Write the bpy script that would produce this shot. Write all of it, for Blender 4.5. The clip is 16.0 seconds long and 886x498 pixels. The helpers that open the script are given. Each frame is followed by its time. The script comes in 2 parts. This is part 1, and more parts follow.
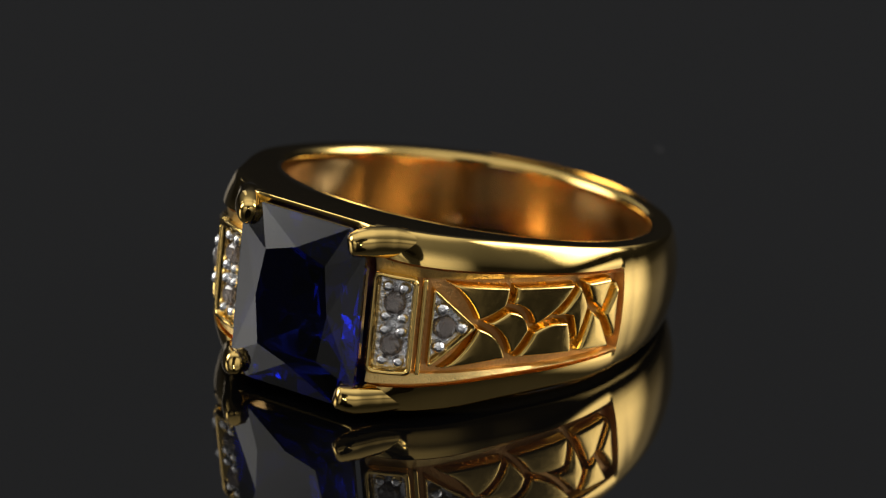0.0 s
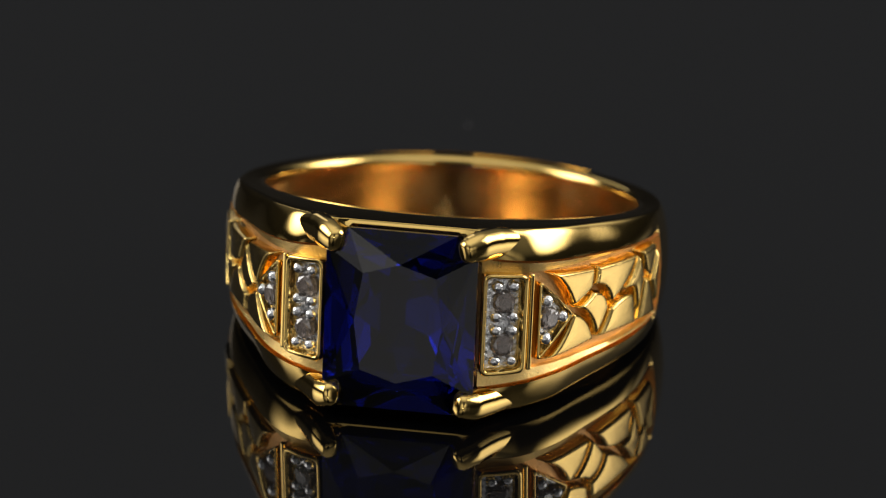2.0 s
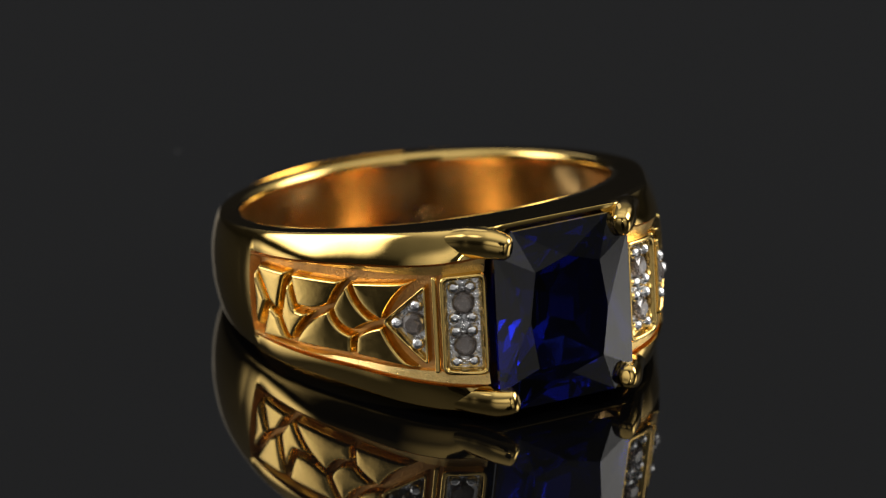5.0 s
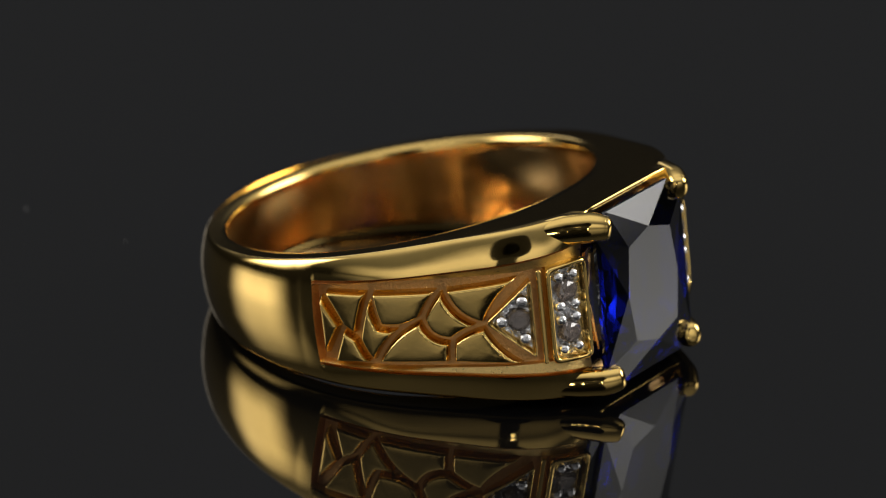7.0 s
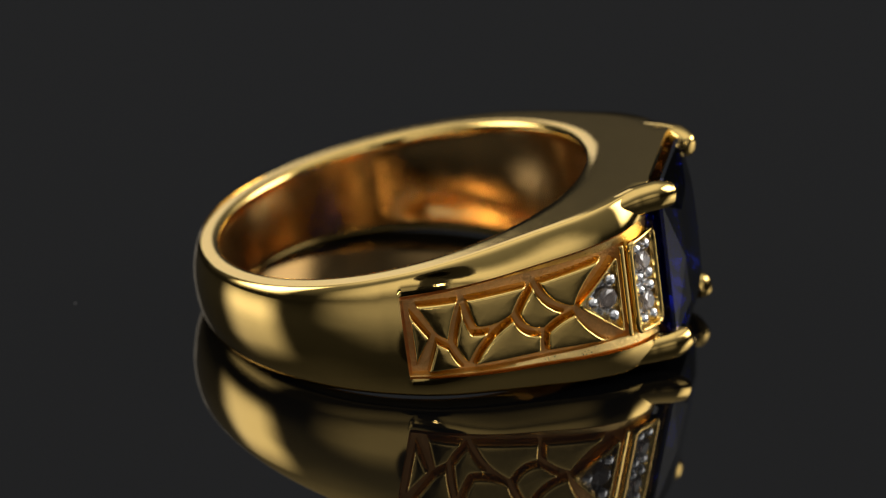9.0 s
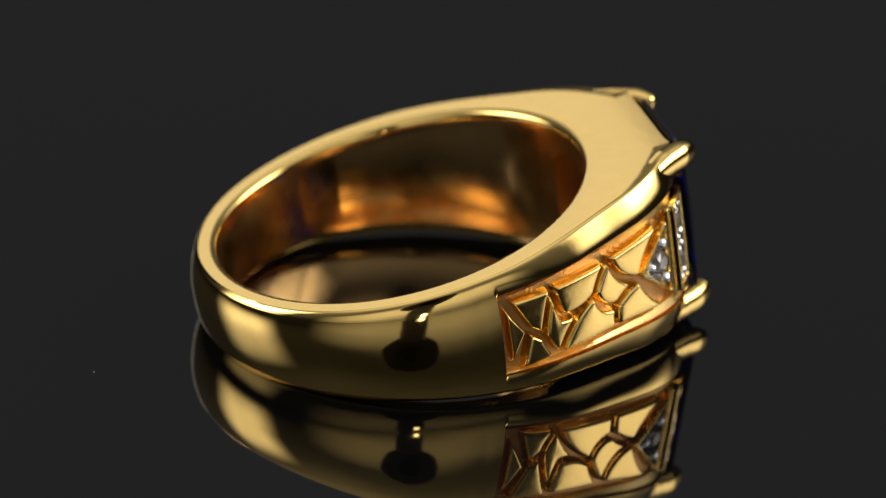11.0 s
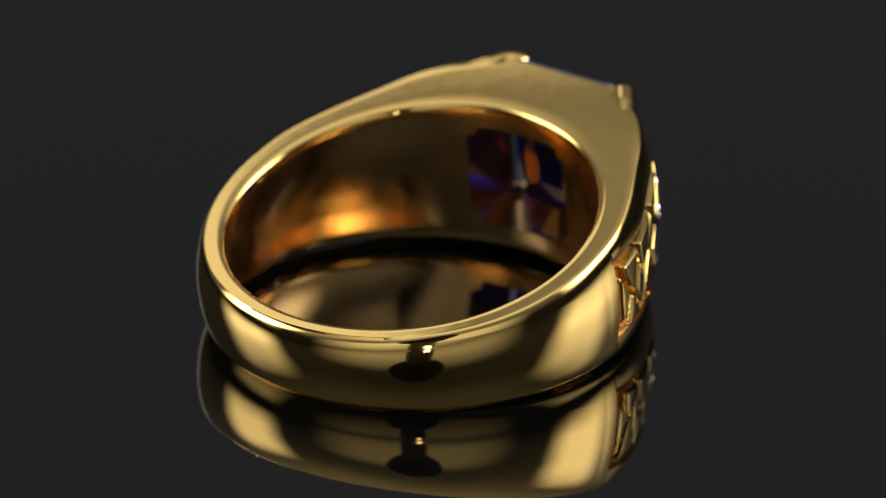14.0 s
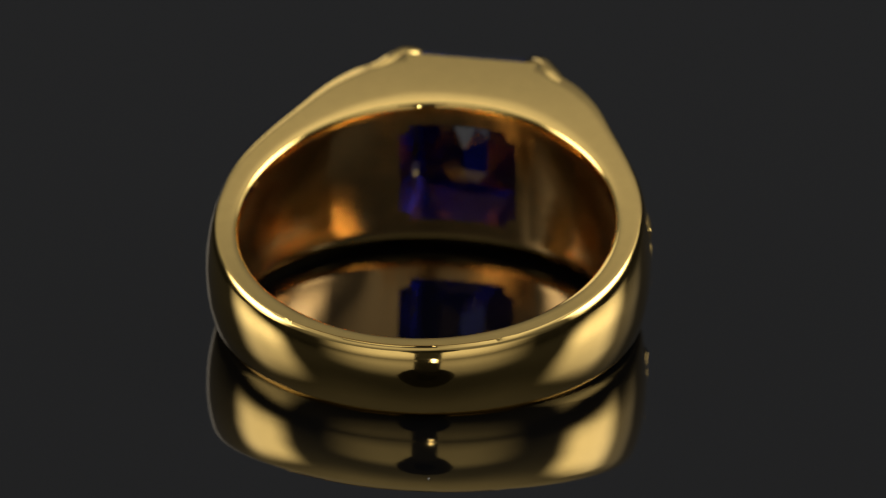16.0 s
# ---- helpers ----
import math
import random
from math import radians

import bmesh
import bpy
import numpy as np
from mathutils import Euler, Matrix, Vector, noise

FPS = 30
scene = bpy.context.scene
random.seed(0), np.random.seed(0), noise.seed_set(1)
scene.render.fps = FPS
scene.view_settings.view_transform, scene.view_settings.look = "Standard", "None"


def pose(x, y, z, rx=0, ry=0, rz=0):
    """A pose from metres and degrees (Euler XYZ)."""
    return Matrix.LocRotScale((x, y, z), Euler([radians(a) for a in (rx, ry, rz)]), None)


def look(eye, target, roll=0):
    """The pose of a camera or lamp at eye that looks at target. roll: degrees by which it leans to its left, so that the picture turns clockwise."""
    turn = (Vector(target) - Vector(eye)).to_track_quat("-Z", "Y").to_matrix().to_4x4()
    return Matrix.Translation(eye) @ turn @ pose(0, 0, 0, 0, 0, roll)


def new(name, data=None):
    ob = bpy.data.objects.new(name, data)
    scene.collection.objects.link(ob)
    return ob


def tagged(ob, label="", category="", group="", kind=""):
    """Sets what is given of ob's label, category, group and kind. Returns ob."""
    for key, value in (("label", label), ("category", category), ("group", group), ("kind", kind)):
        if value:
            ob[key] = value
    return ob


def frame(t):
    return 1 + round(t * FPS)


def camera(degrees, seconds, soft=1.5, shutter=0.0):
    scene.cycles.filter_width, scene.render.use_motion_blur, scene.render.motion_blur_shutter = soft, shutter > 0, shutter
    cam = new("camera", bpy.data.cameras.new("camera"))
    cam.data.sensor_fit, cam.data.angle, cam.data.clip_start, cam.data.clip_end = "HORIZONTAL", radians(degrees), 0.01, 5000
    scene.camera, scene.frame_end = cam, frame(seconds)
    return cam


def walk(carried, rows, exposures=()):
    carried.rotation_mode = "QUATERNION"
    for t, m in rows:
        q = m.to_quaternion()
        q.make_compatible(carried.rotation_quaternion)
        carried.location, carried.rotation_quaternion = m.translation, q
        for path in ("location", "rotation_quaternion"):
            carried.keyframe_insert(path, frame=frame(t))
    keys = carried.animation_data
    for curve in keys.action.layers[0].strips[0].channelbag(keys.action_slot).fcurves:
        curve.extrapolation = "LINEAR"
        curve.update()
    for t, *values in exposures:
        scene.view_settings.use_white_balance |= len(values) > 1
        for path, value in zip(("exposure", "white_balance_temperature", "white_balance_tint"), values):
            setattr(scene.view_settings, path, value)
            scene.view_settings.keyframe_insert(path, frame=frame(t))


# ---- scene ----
K = 0.00023          # one design unit in metres: the ring is about 23 mm across
TILT = 8.2           # the tapered ring leans on its lower side, head up
RISE = 15.2          # height of the ring's centre over the plate, in units
OFF = 1.3            # the ring stands this far off the turntable's axis

cam = camera(11.24, 16.0, soft=1.2)
EYE = Vector((0.0, -913.3, 422.9)) * K
AIM = Vector((1.0, 0.0, 16.1)) * K
cam.data.dof.use_dof = True
cam.data.dof.focus_distance = 0.2195
cam.data.dof.aperture_fstop = 46.0
walk(cam, [(0.0, look(EYE, AIM, 1.0)), (16.0, look(EYE, AIM, 1.0))])

# turn of the plate: seconds, degrees from "head towards the camera"
TURN = [(0.0, -34.84), (1.0, -22.4), (2.0, -9.83), (3.0, 2.85), (4.0, 15.59), (5.0, 28.5), (6.3, 45.17), (7.0, 54.03),
        (8.0, 66.65), (9.0, 79.36), (10.0, 92.2), (11.3, 108.91), (12.0, 117.89), (13.0, 130.79), (14.0, 143.84),
        (15.0, 157.04), (16.0, 170.3)]


# ---- world and lights ----
def lights():
    world = bpy.data.worlds.new("dim_studio")
    world.use_nodes = True
    nt = world.node_tree
    bg = nt.nodes["Background"]
    bg.inputs["Color"].default_value = (0.97, 0.98, 1.0, 1)
    # a dark room that brightens softly towards its ceiling
    at = nt.nodes.new("ShaderNodeTexCoord")
    axes = nt.nodes.new("ShaderNodeSeparateXYZ")
    rise = nt.nodes.new("ShaderNodeMapRange")
    for key, value in (("From Min", 0.10), ("From Max", 1.0), ("To Min", 0.010), ("To Max", 0.318)):
        rise.inputs[key].default_value = value
    nt.links.new(at.outputs["Generated"], axes.inputs[0])
    nt.links.new(axes.outputs["Z"], rise.inputs["Value"])
    nt.links.new(rise.outputs["Result"], bg.inputs["Strength"])
    scene.world = world

    def softbox(name, eye, target, sx, sy, watts, colour=(1.0, 0.97, 0.92), soft=True, edge=0.25):
        """A diffuser panel, brightest in its middle and fading to its edges."""
        lamp = bpy.data.lights.new(name, "AREA")
        lamp.shape, lamp.size, lamp.size_y = "RECTANGLE", sx, sy
        lamp.energy, lamp.color = watts, colour
        if soft:
            lamp.use_nodes = True
            lt = lamp.node_tree
            glow = lt.nodes["Emission"]
            geo = lt.nodes.new("ShaderNodeNewGeometry")
            off = lt.nodes.new("ShaderNodeVectorMath")
            off.operation = "MULTIPLY_ADD"
            off.inputs[1].default_value, off.inputs[2].default_value = (2, 2, 0), (-1, -1, 0)
            split = lt.nodes.new("ShaderNodeSeparateXYZ")
            lt.links.new(geo.outputs["Parametric"], off.inputs[0])
            lt.links.new(off.outputs[0], split.inputs[0])
            fades = []
            for axis in ("X", "Y"):
                size = lt.nodes.new("ShaderNodeMath")
                size.operation = "ABSOLUTE"
                fade = lt.nodes.new("ShaderNodeMapRange")
                fade.interpolation_type = "SMOOTHSTEP"
                for key, value in (("From Min", 1.0), ("From Max", edge), ("To Min", 0.0), ("To Max", 1.6)):
                    fade.inputs[key].default_value = value
                lt.links.new(split.outputs[axis], size.inputs[0])
                lt.links.new(size.outputs[0], fade.inputs["Value"])
                fades.append(fade)
            both = lt.nodes.new("ShaderNodeMath")
            both.operation = "MULTIPLY"
            lt.links.new(fades[0].outputs["Result"], both.inputs[0])
            lt.links.new(fades[1].outputs["Result"], both.inputs[1])
            lt.links.new(both.outputs[0], glow.inputs["Strength"])
        ob = new(name, lamp)
        ob.matrix_world = look(eye, target)
        return ob

    mid = (0, 0, 0.004)
    softbox("softbox_top", (0.0, -0.03, 0.50), mid, 1.3, 1.1, 1.0)
    softbox("softbox_left", (-0.43, 0.02, 0.205), mid, 0.42, 0.40, 1.38)
    softbox("softbox_right", (0.43, 0.03, 0.222), mid, 0.44, 0.40, 1.83)
    softbox("softbox_back_left", (-0.141, 0.480, 0.265), mid, 0.12, 0.36, 0.042, edge=0.85)
    softbox("softbox_back_right", (0.46, 0.30, 0.31), mid, 0.40, 0.44, 0.17)
    softbox("softbox_front", (0.0, -0.66, 0.18), (0, 0, 0.16), 1.9, 0.46, 0.80, edge=0.2)
    softbox("spot_lamp", (0.010, -0.196, 0.0075), mid, 0.006, 0.005, 0.003, soft=False)


lights()
scene.view_settings.exposure = 0.0


# ---- materials ----
def shader(name, colour, rough, metal=0.0, bump=0.0, scale=1.0, spread=0.0, rough_spread=0.0, **extra):
    """Principled surface with two sizes of noise in colour and gloss and a fine relief; scale is in features per design unit."""
    mat = bpy.data.materials.new(name)
    mat.use_nodes = True
    nt = mat.node_tree
    b = nt.nodes["Principled BSDF"]
    b.inputs["Base Color"].default_value = (*colour, 1)
    b.inputs["Roughness"].default_value = rough
    b.inputs["Metallic"].default_value = metal
    for key, value in extra.items():
        b.inputs[key.replace("_", " ")].default_value = value
    if spread or rough_spread or bump:
        at = nt.nodes.new("ShaderNodeTexCoord")
        fine = nt.nodes.new("ShaderNodeTexNoise")
        fine.inputs["Scale"].default_value, fine.inputs["Detail"].default_value = scale / K, 4
        wide = nt.nodes.new("ShaderNodeTexNoise")
        wide.inputs["Scale"].default_value, wide.inputs["Detail"].default_value = scale * 0.13 / K, 3
        mix = nt.nodes.new("ShaderNodeMath")
        mix.operation = "ADD"
        for n in (fine, wide):
            nt.links.new(at.outputs["Object"], n.inputs["Vector"])
        nt.links.new(fine.outputs["Fac"], mix.inputs[0])
        nt.links.new(wide.outputs["Fac"], mix.inputs[1])
        if spread:
            ramp = nt.nodes.new("ShaderNodeMapRange")
            ramp.inputs["From Min"].default_value, ramp.inputs["From Max"].default_value = 0.6, 1.4
            ramp.inputs["To Min"].default_value, ramp.inputs["To Max"].default_value = 1 - spread, 1 + spread
            hue = nt.nodes.new("ShaderNodeVectorMath")
            hue.operation = "SCALE"
            hue.inputs[0].default_value = colour
            nt.links.new(mix.outputs[0], ramp.inputs["Value"])
            nt.links.new(ramp.outputs["Result"], hue.inputs["Scale"])
            nt.links.new(hue.outputs["Vector"], b.inputs["Base Color"])
        if rough_spread:
            gloss = nt.nodes.new("ShaderNodeMapRange")
            gloss.inputs["From Min"].default_value, gloss.inputs["From Max"].default_value = 0.6, 1.4
            gloss.inputs["To Min"].default_value = max(0.0, rough - rough_spread)
            gloss.inputs["To Max"].default_value = rough + rough_spread
            nt.links.new(mix.outputs[0], gloss.inputs["Value"])
            nt.links.new(gloss.outputs["Result"], b.inputs["Roughness"])
        if bump:
            rel = nt.nodes.new("ShaderNodeBump")
            rel.inputs["Strength"].default_value, rel.inputs["Distance"].default_value = 1.0, bump * K
            nt.links.new(fine.outputs["Fac"], rel.inputs["Height"])
            nt.links.new(rel.outputs["Normal"], b.inputs["Normal"])
    return mat


GOLD = shader("polished_gold", (0.86, 0.59, 0.19), 0.07, 1.0, bump=0.008, scale=0.35, spread=0.04, rough_spread=0.025)
TILE_GOLD = shader("tile_gold", (0.86, 0.59, 0.19), 0.17, 1.0, bump=0.02, scale=0.7, spread=0.06, rough_spread=0.07)
CAST_GOLD = shader("cast_gold", (0.78, 0.44, 0.17), 0.46, 1.0, bump=0.2, scale=1.6, spread=0.16, rough_spread=0.1)
INNER_GOLD = shader("inner_gold", (0.86, 0.53, 0.20), 0.20, 1.0, bump=0.05, scale=0.2, spread=0.08, rough_spread=0.06)
SILVER = shader("white_rhodium", (0.84, 0.84, 0.85), 0.2, 1.0, bump=0.3, scale=1.0, spread=0.12, rough_spread=0.1)
CLEAR = shader("clear_stone", (0.30, 0.25, 0.22), 0.05, 0.0, Transmission_Weight=0.6, IOR=2.0)
SAPPHIRE = shader("blue_sapphire", (0.0006, 0.0025, 0.115), 0.0, 0.0, Transmission_Weight=1.0, IOR=1.65)
ACRYLIC = shader("black_acrylic", (0.002, 0.002, 0.0022), 0.02, 0.0, IOR=1.49)
BORDER_GOLD = shader("grained_gold", (0.88, 0.61, 0.23), 0.34, 1.0, bump=0.14, scale=2.2, spread=0.12, rough_spread=0.1)
DUST = shader("pale_dust", (0.35, 0.34, 0.33), 0.8)
BLACK = shader("black_anodised", (0.012, 0.012, 0.013), 0.45, 0.0, bump=0.02, scale=0.2, rough_spread=0.1)


def part(name, bm, material, parent=None, label="", smooth=True, angle=None):
    """Links a bmesh, in design units, as one mesh object."""
    me = bpy.data.meshes.new(name)
    bmesh.ops.recalc_face_normals(bm, faces=bm.faces)
    bm.to_mesh(me)
    bm.free()
    me.transform(Matrix.Scale(K, 4))
    me.materials.append(material)
    if smooth:
        me.shade_smooth()
    if angle:
        me.set_sharp_from_angle(angle=radians(angle))
    ob = new(name, me)
    if parent:
        ob.parent = parent
    if label:
        ob["label"] = label
    return ob


# ---- plan of the ring, in units: head at -y, finger hole along z ----
HOLE, HOLE_R = (0.0, 7.0), 41.2
PANEL_END = 60.0


def dense(points, step=0.1):
    """A smooth curve through points, resampled by length."""
    pts = np.array(points, float)
    padded = np.vstack([2 * pts[0] - pts[1], pts, 2 * pts[-1] - pts[-2]])
    out = []
    for i in range(1, len(padded) - 2):
        a, b, c, d = padded[i - 1:i + 3]
        for u in np.linspace(0, 1, 60, endpoint=False):
            out.append(0.5 * (2 * b + (c - a) * u + (2 * a - 5 * b + 4 * c - d) * u * u + (3 * b - a - 3 * c + d) * u ** 3))
    out.append(padded[-2])
    out = np.array(out)
    run = np.concatenate([[0], np.cumsum(np.linalg.norm(np.diff(out, axis=0), axis=1))])
    s = np.arange(0, run[-1], step)
    return s, np.stack([np.interp(s, run, out[:, 0]), np.interp(s, run, out[:, 1])], 1)


# the line of the shoulder panel, from the stone to the panel's end
PANEL_S, PANEL_P = dense([(14.5, -52.0), (18.0, -51.0), (22.6, -49.2), (27.2, -46.0), (32.5, -39.7), (37.6, -30.6),
                          (42.4, -21.6), (45.6, -14.0), (47.6, -7.0), (48.4, -1.0), (48.7, 4.0)])
PANEL_S = PANEL_S - 3.6


def on_panel(s, z, h, side=1):
    """Place on a shoulder: s along it from the stone, z across the band, h out of the surface."""
    x, y = np.interp(s, PANEL_S, PANEL_P[:, 0]), np.interp(s, PANEL_S, PANEL_P[:, 1])
    x2, y2 = np.interp(s + 1, PANEL_S, PANEL_P[:, 0]), np.interp(s + 1, PANEL_S, PANEL_P[:, 1])
    x1, y1 = np.interp(s - 1, PANEL_S, PANEL_P[:, 0]), np.interp(s - 1, PANEL_S, PANEL_P[:, 1])
    tx, ty = x2 - x1, y2 - y1
    n = math.hypot(tx, ty)
    return Vector((side * (x + ty / n * h), y - tx / n * h, z))


WIDTHS = np.polyfit((-56, -50, -44, -34, -20, 0, 20, 40, 54), (21.2, 20.45, 19.7, 18.45, 16.6, 13.8, 11.6, 9.9, 9.1), 4)


def half_width(y):
    """Half of the band's width: broad at the head, narrow at the back."""
    return float(np.polyval(WIDTHS, y))


def panel_half(s):
    """Half height of the sunk panel at s."""
    return 14.6 - 5.0 * min(max(s / PANEL_END, 0), 1) ** 0.8


def outline():
    """Polar radius of the rails' crest about the hole's centre."""
    ang, rad = [], []
    for s in np.arange(-3.0, 58, 0.4):
        p = on_panel(s, 0, 0.4)
        ang.append(math.atan2(p.x, -(p.y - HOLE[1])))
        rad.append(math.hypot(p.x, p.y - HOLE[1]))
    for a in np.arange(0, 180.5, 1.0):
        x, y = 49.1 * math.sin(radians(a)), 5.6 - 49.6 * math.cos(radians(a))
        g = math.atan2(x, -(y - HOLE[1]))
        if g > ang[-1] + 0.12 or (len(ang) > 153 and g > ang[-1]):
            ang.append(g)
            rad.append(math.hypot(x, y - HOLE[1]))
    order = np.argsort(ang)
    return np.array(ang)[order], np.array(rad)[order]


def ease(v, lo, hi):
    q = min(max((v - lo) / (hi - lo), 0), 1)
    return q * q * (3 - 2 * q)


def band_body(ring):
    ang, rad = outline()
    first = ang[0]
    end_p = on_panel(PANEL_END, 0, 0)
    end_g = math.atan2(end_p.x, -(end_p.y - HOLE[1]))
    gammas = list(np.linspace(0, end_g - 0.012, 110)) + [end_g - 0.005, end_g + 0.005] + list(np.linspace(end_g + 0.015, math.pi, 130))
    gammas = gammas + [-g for g in reversed(gammas[1:-1])]
    gx = np.array([math.atan2(p[0], -(p[1] - HOLE[1])) for p in PANEL_P])
    bm = bmesh.new()
    rings, kinds = [], []
    for g in gammas:
        a, side = abs(g), (1 if g >= 0 else -1)
        if a < first:
            ro = rad[0] * math.cos(first) / math.cos(a)
        else:
            ro = float(np.interp(a, ang, rad))
        ux, uy = math.sin(a), -math.cos(a)
        s = float(np.interp(a, gx, PANEL_S))
        bump = 0.7 * math.exp(-(max(s + 2.0, 0) / 7.5) ** 2) * ease(a, first * 0.8, first * 1.05)
        back = ease(a, 0.95, end_g)
        lean = 0.9 + 2.4 * ease(a, first * 0.8, first * 1.7)
        r_top = ro + bump - (back * 2.7 + (1 - back) * lean)
        w = half_width(HOLE[1] + uy * r_top)
        w_in = half_width(HOLE[1] + uy * (HOLE_R + 1.1))
        in_panel = a < end_g and a > first * 0.8
        ph = panel_half(s)
        depth = 2.3 if in_panel else 0.0
        loop = []
        # outer side: domed band, or rails with a sunk relief floor between them
        def dome(z):
            f = min(abs(z) / w, 1)
            plain = 1.9 * f * f + 0.8 * (1 - math.sqrt(max(0, 1 - f ** 9)))
            g_ = min(max((abs(z) - ph) / (w - ph), 0), 1)
            rail = lean * (0.85 * g_ + 0.15 * (1 - math.sqrt(max(0, 1 - g_ ** 10))))
            return back * plain + (1 - back) * rail

        for q in np.linspace(0, 1, 15):
            z = ph + (w - ph) * math.cos(q * math.pi / 2)
            loop.append((ro + bump * (1 - q ** 4) - dome(z) - (0.5 * q ** 6 if in_panel else 0), z, 0))
        zt = 10.7 - 1.5 * min(max(s / PANEL_END, 0), 1)
        zt = min(zt, ph - 1.2)
        floor, edge = 2.9, 1.2
        for z, d, mat in ((ph - 0.12, 2.3, 2), (ph - 0.5, 2.3, 2), (ph - 0.65, edge, 3), (zt + 0.2, edge + 0.5, 3), (zt, floor, 2),
                          (zt * 0.75, floor, 2), (zt * 0.5, floor, 2), (zt * 0.25, floor, 2)):
            loop.append((ro - (d if in_panel else dome(z)), z, mat if in_panel else 0))
        mirror = [(r, -z, m) for r, z, m in reversed(loop)]
        mats = [m for r, z, m in loop]
        mirror = [(r, z, mats[len(mats) - 2 - k] if k < len(mats) - 1 else 0) for k, (r, z, m) in enumerate(mirror)]
        loop = loop + mirror
        # inner side: softened rim, hollowed middle
        shallow = 1.1 * min(max((a - 0.42) / 0.3, 0), 1) * min(max((1.95 - a) / 0.25, 0), 1)
        inner = [(HOLE_R + 1.1, -w_in + 0.05, 0), (HOLE_R + 0.6, -w_in + 0.3, 0), (HOLE_R + 0.2, -w_in + 0.9, 0), (HOLE_R, -w_in + 2.0, 1),
                 (HOLE_R, -w_in + 3.4, 1), (HOLE_R + shallow, -w_in + 5.0, 1), (HOLE_R + shallow * 1.2, 0, 1), (HOLE_R + shallow, w_in - 5.0, 1),
                 (HOLE_R, w_in - 3.4, 1), (HOLE_R, w_in - 2.0, 0), (HOLE_R + 0.2, w_in - 0.9, 0), (HOLE_R + 0.6, w_in - 0.3, 0),
                 (HOLE_R + 1.1, w_in - 0.05, 0)]
        r_edge = loop[0][0]
        flank = []
        for q in (0.2, 0.4, 0.6, 0.8):
            r = r_edge + (HOLE_R + 1.1 - r_edge) * q
            z = half_width(HOLE[1] + uy * r)
            flank.append((r, z))
        loop = loop + [(r, -z, 0) for r, z in flank] + inner + [(r, z, 0) for r, z in reversed(flank)]
        rings.append([bm.verts.new((side * ux * r, HOLE[1] + uy * r, z)) for r, z, m in loop])
        kinds.append([m for r, z, m in loop])
    n = len(rings)
    m = len(rings[0])
    for i in range(n):
        k = (i + 1) % n
        r0, r1 = rings[i], rings[k]
        for j in range(m):
            f = bm.faces.new((r0[j], r0[(j + 1) % m], r1[(j + 1) % m], r1[j]))
            f.material_index = max(kinds[i][j], kinds[k][j])
    body = part("band", bm, GOLD, ring)
    body.data.materials.append(INNER_GOLD)
    body.data.materials.append(CAST_GOLD)
    body.data.materials.append(BORDER_GOLD)

    def cut(x, z, y0, y1, corner):
        b = bmesh.new()
        bmesh.ops.create_cube(b, size=1.0)
        for v in b.verts:
            v.co = Vector((v.co.x * 2 * x, y0 + (v.co.y + 0.5) * (y1 - y0), v.co.z * 2 * z))
        bmesh.ops.bevel(b, geom=[e for e in b.edges if abs(e.verts[0].co.y - e.verts[1].co.y) > 1], offset=corner, segments=3 if corner < 3 else 1, affect="EDGES")
        c = part("cutter", b, INNER_GOLD, None, smooth=False)
        mod = body.modifiers.new("cut", "BOOLEAN")
        mod.operation, mod.object, mod.solver = "DIFFERENCE", c, "EXACT"
        bpy.context.view_layer.update()
        me = bpy.data.meshes.new_from_object(body.evaluated_get(bpy.context.evaluated_depsgraph_get()))
        body.modifiers.clear()
        body.data = me
        bpy.data.objects.remove(c)

    cut(13.4, 12.6, -60, -20, 2.4)
    cut(16.4, 19.8, -62, -48.5, 5.0)
    me = body.data
    me.shade_smooth()
    me.set_sharp_from_angle(angle=radians(40))
    return body


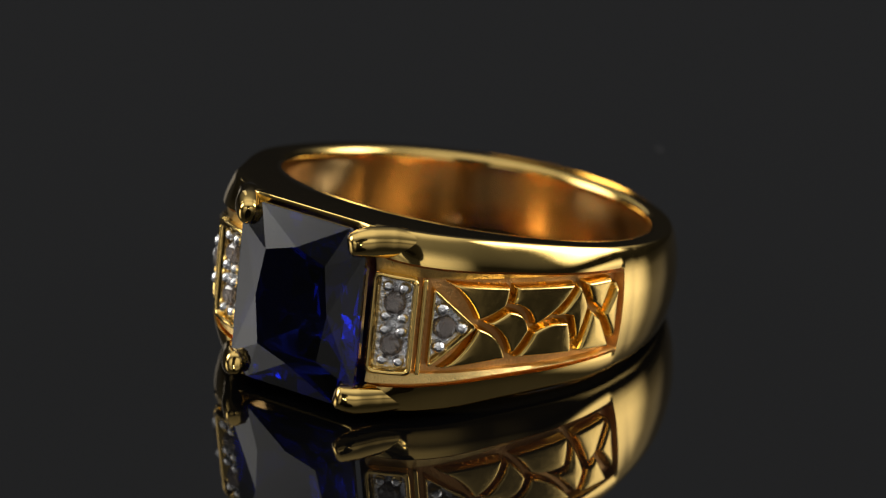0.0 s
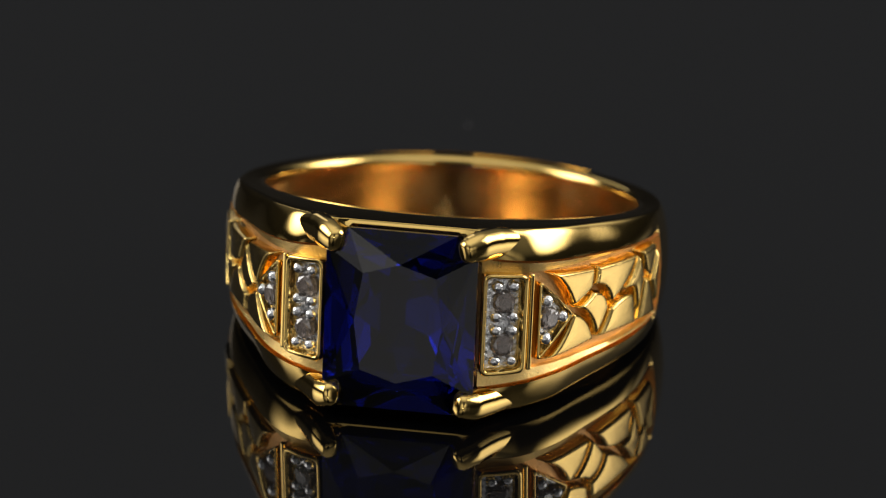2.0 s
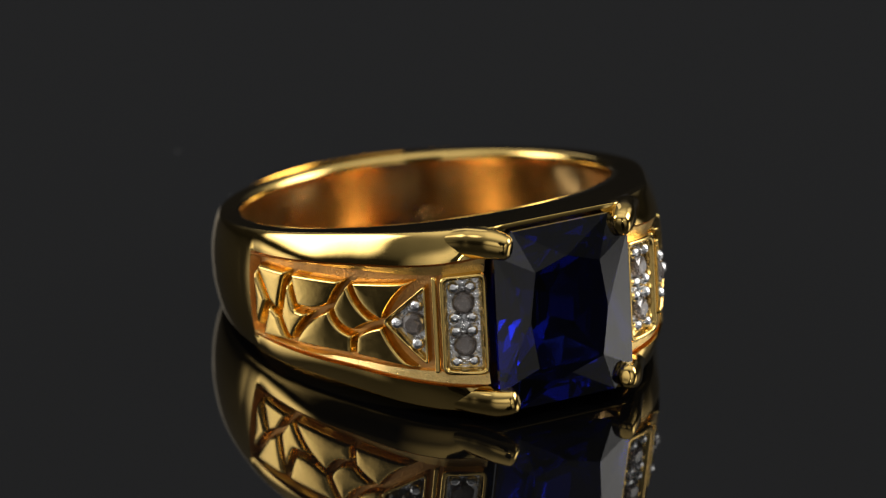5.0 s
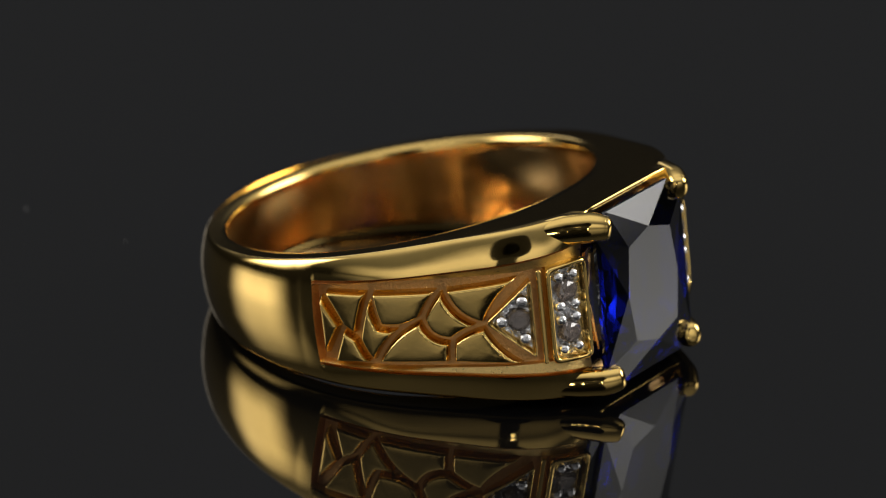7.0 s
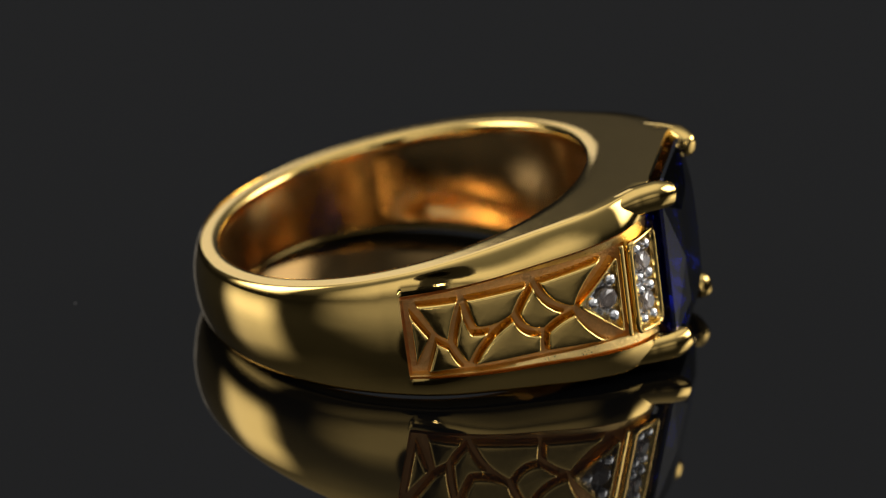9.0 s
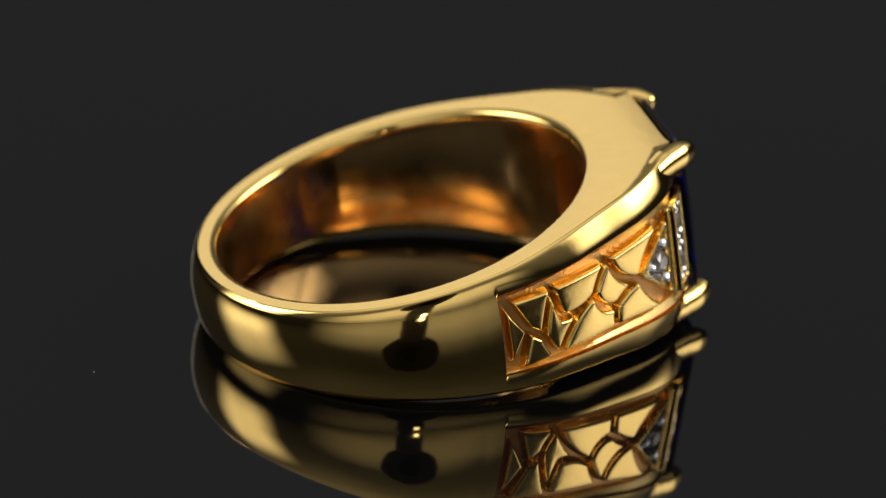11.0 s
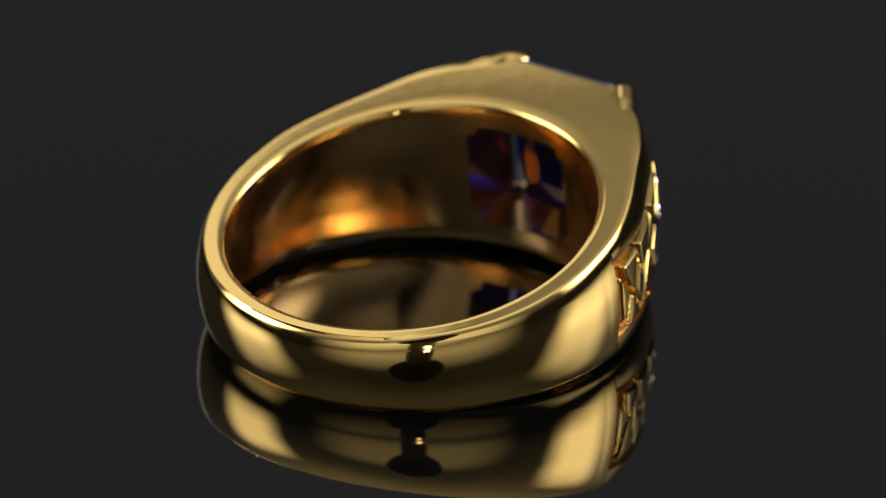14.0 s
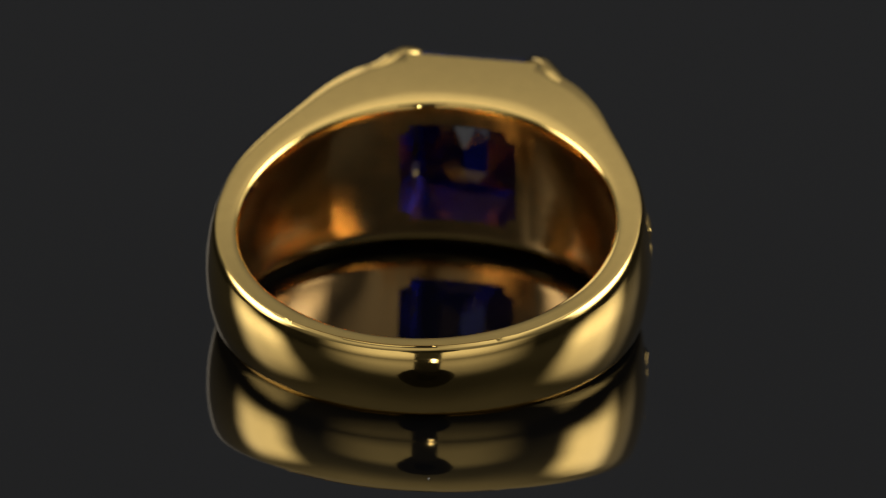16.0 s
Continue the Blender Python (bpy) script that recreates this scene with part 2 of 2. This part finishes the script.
# ---- the ring's parts ----
def strap(points, thick, high, segs=28, power=3.2):
    """A flat rounded strap through points: a rounded-rectangle section swept along, with a blunt eased end."""
    bm = bmesh.new()
    pts = [Vector(p) for p in points]
    fine, sizes = [], []
    n = 8
    for i in range(len(pts) - 1):
        a, b = pts[max(i - 1, 0)], pts[i]
        c, d = pts[i + 1], pts[min(i + 2, len(pts) - 1)]
        for k in range(n):
            u = k / n
            fine.append(0.5 * (2 * b + (c - a) * u + (2 * a - 5 * b + 4 * c - d) * u * u + (3 * b - a - 3 * c + d) * u ** 3))
            sizes.append((thick[i] + (thick[i + 1] - thick[i]) * u, high[i] + (high[i + 1] - high[i]) * u))
    fine.append(pts[-1])
    sizes.append((thick[-1], high[-1]))
    way = (fine[-1] - fine[-2]).normalized()
    for q in (0.3, 0.5, 0.7, 0.85, 0.95, 1.0):
        inset = 1.7 * (1 - math.sqrt(1 - q * q * 0.98))
        fine.append(pts[-1] + way * 1.5 * q)
        sizes.append((max(thick[-1] - inset, 0.3), max(high[-1] - inset, 0.3)))
    loops = []
    for i, p in enumerate(fine):
        t = (fine[min(i + 1, len(fine) - 1)] - fine[max(i - 1, 0)]).normalized()
        u = t.cross(Vector((0, 0, 1))).normalized()
        v = u.cross(t)
        row = []
        for k in range(segs):
            ca, sa = math.cos(2 * math.pi * k / segs), math.sin(2 * math.pi * k / segs)
            row.append(bm.verts.new(p + u * math.copysign(abs(ca) ** (2 / power), ca) * sizes[i][0]
                                    + v * math.copysign(abs(sa) ** (2 / power), sa) * sizes[i][1]))
        loops.append(row)
    for a, b in zip(loops, loops[1:]):
        for k in range(segs):
            bm.faces.new((a[k], a[(k + 1) % segs], b[(k + 1) % segs], b[k]))
    bm.faces.new(loops[0])
    bm.faces.new(loops[-1])
    return bm


def prongs(ring):
    for sx in (1, -1):
        for sz in (1, -1):
            pts = [(sx * 27.0, -39.6, sz * 16.4), (sx * 22.6, -44.6, sz * 17.0), (sx * 18.9, -48.9, sz * 17.4), (sx * 16.1, -53.2, sz * 17.5), (sx * 14.1, -55.6, sz * 17.0)]
            part("prong", strap(pts, (1.6, 2.4, 2.8, 2.7, 2.2), (1.8, 2.7, 3.3, 3.3, 2.7), power=2.3), GOLD, ring, "rounded gold claw", angle=50)


def big_stone(ring):
    """Cushion-shaped brilliant: table, star of crown facets, thin girdle, pavilion star down to the culet."""
    bm = bmesh.new()

    def star(y_rim, y_in, top, diag, side):
        rim = [(11.6, 19.6), (16.2, 15.2), (16.2, -15.2), (11.6, -19.6), (-11.6, -19.6), (-16.2, -15.2), (-16.2, 15.2), (-11.6, 19.6)]
        g = [bm.verts.new((x, y_rim, z)) for x, z in rim]
        inn = [(0, top), diag, (side, 0), (diag[0], -diag[1]), (0, -top), (-diag[0], -diag[1]), (-side, 0), (-diag[0], diag[1])]
        t = [bm.verts.new((x, y_in, z)) for x, z in inn]
        for k in range(4):
            a, b, nxt = g[2 * k], g[2 * k + 1], g[(2 * k + 2) % 8]
            mid_a, corner, mid_b = t[2 * k], t[2 * k + 1], t[(2 * k + 2) % 8]
            bm.faces.new((mid_a, a, corner))
            bm.faces.new((a, b, corner))
            bm.faces.new((b, mid_b, corner))
            bm.faces.new((b, nxt, mid_b))
        return g, t

    g1, table = star(-54.4, -56.9, 13.0, (7.8, 10.6), 9.4)
    bm.faces.new(table)
    g2, low = star(-53.6, -47.2, 13.6, (9.2, 11.4), 10.6)
    for k in range(8):
        bm.faces.new((g1[k], g1[(k + 1) % 8], g2[(k + 1) % 8], g2[k]))
    # second tier of the pavilion, then the keel
    deep = [bm.verts.new((x, -42.6, z)) for x, z in ((2.6, 7.4), (5.2, 4.6), (5.2, -4.6), (2.6, -7.4), (-2.6, -7.4), (-5.2, -4.6), (-5.2, 4.6), (-2.6, 7.4))]
    for k in range(8):
        bm.faces.new((low[k], deep[k], deep[(k - 1) % 8]))
        bm.faces.new((low[k], low[(k + 1) % 8], deep[k]))
    ends = [bm.verts.new((0, -40.6, 2.6)), bm.verts.new((0, -40.6, -2.6))]
    bm.faces.new((deep[7], deep[0], ends[0]))
    bm.faces.new((deep[0], deep[1], ends[0]))
    bm.faces.new((deep[1], deep[2], ends[1], ends[0]))
    bm.faces.new((deep[2], deep[3], ends[1]))
    bm.faces.new((deep[3], deep[4], ends[1]))
    bm.faces.new((deep[4], deep[5], ends[1]))
    bm.faces.new((deep[5], deep[6], ends[0], ends[1]))
    bm.faces.new((deep[6], deep[7], ends[0]))
    part("sapphire", bm, SAPPHIRE, ring, "deep blue octagonal faceted stone", smooth=False)


# joints of the shoulder relief: (s, z)
NODE = dict(n1=(58.2, 8.2), a3=(46.8, 8.0), a4=(30.8, 8.2), at=(11.6, 10.2), ax=(22.2, -0.7), ab=(11.8, -10.8), a8=(29.6, -3.8),
            a6=(30.2, -9.2), a7=(35.8, 1.4), a5=(47.0, -8.8), m=(50.4, -2.8), a9=(53.9, -0.2), bl=(57.2, -9.0), knee=(45.2, -0.2),
            tl=(59.4, 8.2), br=(59.2, -9.0))
# bulge to the left of the way from first to second, as a share of the length
BULGE = {("a4", "ax"): 0.16, ("ax", "at"): -0.10, ("ax", "ab"): 0.10, ("a7", "a8"): 0.20, ("a7", "a4"): -0.05, ("a5", "a7"): -0.10,
         ("a8", "ax"): -0.06, ("a6", "a8"): -0.05, ("a3", "knee"): 0.05, ("knee", "a7"): 0.10, ("m", "a3"): -0.03, ("m", "a5"): 0.05}
TILES = [("tl", "a9", "br"), ("n1", "a3", "m", "a9"), ("a9", "m", "a5", "bl"), ("a3", "a4", "a7", "knee"), ("a3", "knee", "a7", "a5", "m"),
         ("a4", "at", "ax"), ("a4", "ax", "a8", "a7"), ("a7", "a8", "a6", "a5"), ("a8", "ax", "ab", "a6")]


def edge_points(a, b):
    p, q = np.array(NODE[a]), np.array(NODE[b])
    k = BULGE.get((a, b), -BULGE.get((b, a), 0.0))
    d = q - p
    nrm = np.array((-d[1], d[0]))
    return [p + d * u + nrm * k * 4 * u * (1 - u) for u in np.linspace(0, 1, 9)[:-1]]


def signed_gap(px, pz, poly):
    """Distance of grid places to a polygon's edge, positive inside."""
    inside = np.zeros(px.shape, bool)
    gap = np.full(px.shape, 1e9)
    for (x0, z0), (x1, z1) in zip(poly, np.roll(poly, -1, axis=0)):
        dx, dz = x1 - x0, z1 - z0
        u = np.clip(((px - x0) * dx + (pz - z0) * dz) / (dx * dx + dz * dz + 1e-12), 0, 1)
        gap = np.minimum(gap, np.hypot(px - x0 - u * dx, pz - z0 - u * dz))
        if z0 != z1:
            inside ^= ((z0 > pz) != (z1 > pz)) & (px < x0 + (pz - z0) * dx / dz)
    return np.where(inside, gap, -gap)


def raised(poly, side, flip, groove=0.75, top=0.25, foot=-2.9, round_=0.75, dome=0.2, cell=0.19):
    """A raised piece of the relief: flat top, rounded shoulders, foot below the floor."""
    lo, hi = poly.min(0) - 0.1, poly.max(0) + 0.1
    su, sz = np.arange(lo[0], hi[0], cell), np.arange(lo[1], hi[1], cell)
    gs, gz = np.meshgrid(su, sz, indexing="ij")
    gap = signed_gap(gs, gz, poly) - groove
    q = np.clip((gap + 0.25) / round_, 0, 1)
    h = foot + (top - foot) * np.sqrt(1 - (1 - q) ** 2) + dome * (1 - np.exp(-np.maximum(gap, 0) / 0.9))
    bm = bmesh.new()
    made = {}

    def vert(i, j):
        if (i, j) not in made:
            made[i, j] = bm.verts.new(on_panel(gs[i, j], flip * gz[i, j], h[i, j], side))
        return made[i, j]

    for i in range(len(su) - 1):
        for j in range(len(sz) - 1):
            if max(gap[i, j], gap[i + 1, j], gap[i, j + 1], gap[i + 1, j + 1]) > -0.3:
                bm.faces.new((vert(i, j), vert(i + 1, j), vert(i + 1, j + 1), vert(i, j + 1)))
    return bm


def shoulders(ring):
    for side, flip in ((-1, 1), (1, -1)):
        for names in TILES:
            poly = np.array([p for a, b in zip(names, names[1:] + names[:1]) for p in edge_points(a, b)])
            part("relief_tile", raised(poly, side, flip), TILE_GOLD, ring)
        pave(ring, side)


def bead(s, z, h, r, side, parent):
    bm = bmesh.new()
    bmesh.ops.create_icosphere(bm, subdivisions=2, radius=r, matrix=Matrix.Translation(on_panel(s, z, h, side)))
    part("bead", bm, SILVER, parent)


def small_stone(s, z, h, r, side, parent):
    c = on_panel(s, z, h, side)
    n = (on_panel(s, z, h + 1, side) - c).normalized()
    t = Vector((0, 0, 1)).cross(n).normalized()
    bm = bmesh.new()
    rows = []
    for rr, hh, tw in ((0.55, 0.55, 0.5), (0.85, 0.35, 0), (1.0, 0.0, 0.5), (0.5, -0.5, 0), (0.05, -0.8, 0.5)):
        rows.append([bm.verts.new(c + n * hh * r + (t * math.cos((k + tw) * math.pi / 4) + Vector((0, 0, 1)) * math.sin((k + tw) * math.pi / 4)) * rr * r) for k in range(8)])
    bm.faces.new(rows[0])
    for a, b in zip(rows, rows[1:]):
        for k in range(8):
            bm.faces.new((a[k], a[(k + 1) % 8], b[k]))
            bm.faces.new((a[(k + 1) % 8], b[(k + 1) % 8], b[k]))
    bm.faces.new(rows[-1])
    part("small_stone", bm, CLEAR, parent, "small clear round stone", smooth=False)


def frame_of(poly, inset, side, lo, hi, three=False):
    """A rim round an opening: polygon ring with inner and outer walls, rounded top."""
    mid = (poly.min(0) + poly.max(0)) / 2
    if three:
        mid = np.array(((poly[:, 0].min() * 2 + poly[:, 0].max()) / 3, 0.0))
    half = (poly.max(0) - poly.min(0)) / 2
    bm = bmesh.new()
    rows = []
    for k, h in ((0.0, lo), (0.02, hi - 0.35), (0.25, hi), (0.75, hi), (0.98, hi - 0.3), (1.0, lo)):
        row = []
        for p in poly:
            q = mid + (p - mid) * (1 - inset * k / half)
            row.append(bm.verts.new(on_panel(q[0], q[1], h, side)))
        rows.append(row)
    n = len(poly)
    for a, b in zip(rows, rows[1:]):
        for k in range(n):
            bm.faces.new((a[k], a[(k + 1) % n], b[(k + 1) % n], b[k]))
    return bm


def rounded(corners, r=1.0, n=5):
    out = []
    m = len(corners)
    for i in range(m):
        p, a, b = (np.array(corners[j % m], float) for j in (i, i - 1, i + 1))
        u, v = (a - p) / np.linalg.norm(a - p), (b - p) / np.linalg.norm(b - p)
        for k in range(n):
            q = k / (n - 1)
            out.append((1 - q) ** 2 * (p + u * r) + 2 * q * (1 - q) * p + q * q * (p + v * r))
    more = []
    for p, q in zip(out, out[1:] + out[:1]):
        steps = max(1, int(np.linalg.norm(q - p) / 1.5))
        more += [p + (q - p) * i / steps for i in range(steps)]
    return np.array(more)


def pave(ring, side):
    rim = rounded([(-1.2, 11.4), (8.6, 10.8), (8.6, -10.8), (-1.2, -11.4)], 1.6)
    part("rim", frame_of(rim, 1.0, side, -2.4, 1.1), GOLD, ring)
    base = part("setting", raised(rim, side, 1, groove=0.8, top=-1.3, dome=0.0), SILVER, ring, "white metal setting plate")
    for z in (4.7, -4.7):
        small_stone(3.7, z, -0.5, 2.6, side, base)
    for z in (8.2, 1.5, -1.5, -8.2):
        for s in (2.1, 5.7):
            bead(s, z, -0.3, 1.35, side, base)
    tri = rounded([(22.2, 0.0), (11.7, 8.9), (11.7, -8.9)], 1.0)
    part("rim", frame_of(tri, 0.75, side, -2.4, 0.6, True), GOLD, ring)
    base = part("setting", raised(tri, side, 1, groove=0.4, top=-1.2, dome=0.0), SILVER, ring, "white metal triangular setting")
    small_stone(15.0, 0.0, -0.5, 2.7, side, base)
    for s, z in ((14.0, 4.2), (14.0, -4.2), (18.6, 0.0)):
        bead(s, z, -0.1, 1.5, side, base)
    bar = rounded([(9.4, 10.6), (10.4, 10.6), (10.4, -10.6), (9.4, -10.6)], 0.4)
    part("divider", raised(bar, side, 1, groove=0.0, top=0.3, dome=0.0, round_=0.4), GOLD, ring)


def gem_ring():
    ring = new("ring")
    tagged(ring, "polished yellow gold ring with deep blue octagonal stone and engraved shoulders", "ring")
    band_body(ring)
    big_stone(ring)
    prongs(ring)
    shoulders(ring)
    return ring


def turntable():
    table = new("turntable")
    tagged(table, "glossy black acrylic turntable disc carrying the ring", "turntable")
    bm = bmesh.new()
    bmesh.ops.create_cone(bm, cap_ends=True, segments=160, radius1=1790, radius2=1800, depth=20, matrix=Matrix.Translation((0, 0, -10)))
    bmesh.ops.bevel(bm, geom=[e for e in bm.edges if len(e.link_faces) == 2 and max(len(f.verts) for f in e.link_faces) > 4], offset=2.0, segments=2, affect="EDGES")
    part("disc", bm, ACRYLIC, table, angle=30)
    rnd = random.Random(4)
    spots = [(-12.5, 80.2), (-12.3, 110.7)]
    for x, y in spots:
        bm = bmesh.new()
        bmesh.ops.create_icosphere(bm, subdivisions=1, radius=0.22)
        turn = rnd.uniform(0, 3.1)
        for v in bm.verts:
            v.co = Vector((v.co.x * rnd.uniform(0.8, 2.0), v.co.y * 0.8, (v.co.z + 0.3) * 0.5))
            v.co = Matrix.Rotation(turn, 3, "Z") @ v.co + Vector((x, y, 0))
        part("dust_speck", bm, DUST, table, "tiny pale dust speck")
    return table


def camera_lens():
    lens = new("camera_lens")
    tagged(lens, "black photographic lens barrel on its camera facing the ring", "camera")
    way = (AIM - EYE).normalized()
    lens.matrix_world = Matrix.Translation(EYE - way * 0.006) @ way.to_track_quat("-Z", "Y").to_matrix().to_4x4()
    bm = bmesh.new()
    prof = [(90, 0), (150, 0), (225, 0), (236, 8), (236, 90), (222, 100), (222, 300), (290, 310), (290, 420), (266, 430), (266, 600), (90, 600)]
    rows = [[bm.verts.new((r * math.cos(2 * math.pi * k / 64), r * math.sin(2 * math.pi * k / 64), z)) for k in range(64)] for r, z in prof]
    for a, b in zip(rows, rows[1:] + rows[:1]):
        for k in range(64):
            bm.faces.new((a[k], a[(k + 1) % 64], b[(k + 1) % 64], b[k]))
    part("barrel", bm, BLACK, lens, angle=30)
    bm = bmesh.new()
    bmesh.ops.create_cube(bm, size=1.0)
    for v in bm.verts:
        v.co = Vector((v.co.x * 560, v.co.y * 420 + 40, 760 + v.co.z * 320))
    bmesh.ops.bevel(bm, geom=bm.edges[:], offset=40, segments=4, affect="EDGES")
    part("body", bm, BLACK, lens, angle=30)
    # the block on which it stands
    bm = bmesh.new()
    bmesh.ops.create_cube(bm, size=1.0)
    to_lens = lens.matrix_world.inverted()
    for v in bm.verts:
        v.co = to_lens @ Vector((v.co.x * 0.05, EYE.y - 0.012 - 0.10 * (0.5 - v.co.y), 0.068 * (v.co.z + 0.5))) / K
    bmesh.ops.bevel(bm, geom=bm.edges[:], offset=25, segments=3, affect="EDGES")
    part("stand", bm, BLACK, lens, angle=30)


RING = gem_ring()
camera_lens()
TABLE = turntable()


def motions():
    rows = []
    for t, a in TURN:
        rows.append((t, pose(0, 0, 0, 0, 0, a) @ pose(OFF * K, 0, RISE * K, -TILT, 0, 0)))
    walk(RING, rows)
    walk(TABLE, [(t, pose(0, 0, 0, 0, 0, a)) for t, a in TURN])


motions()
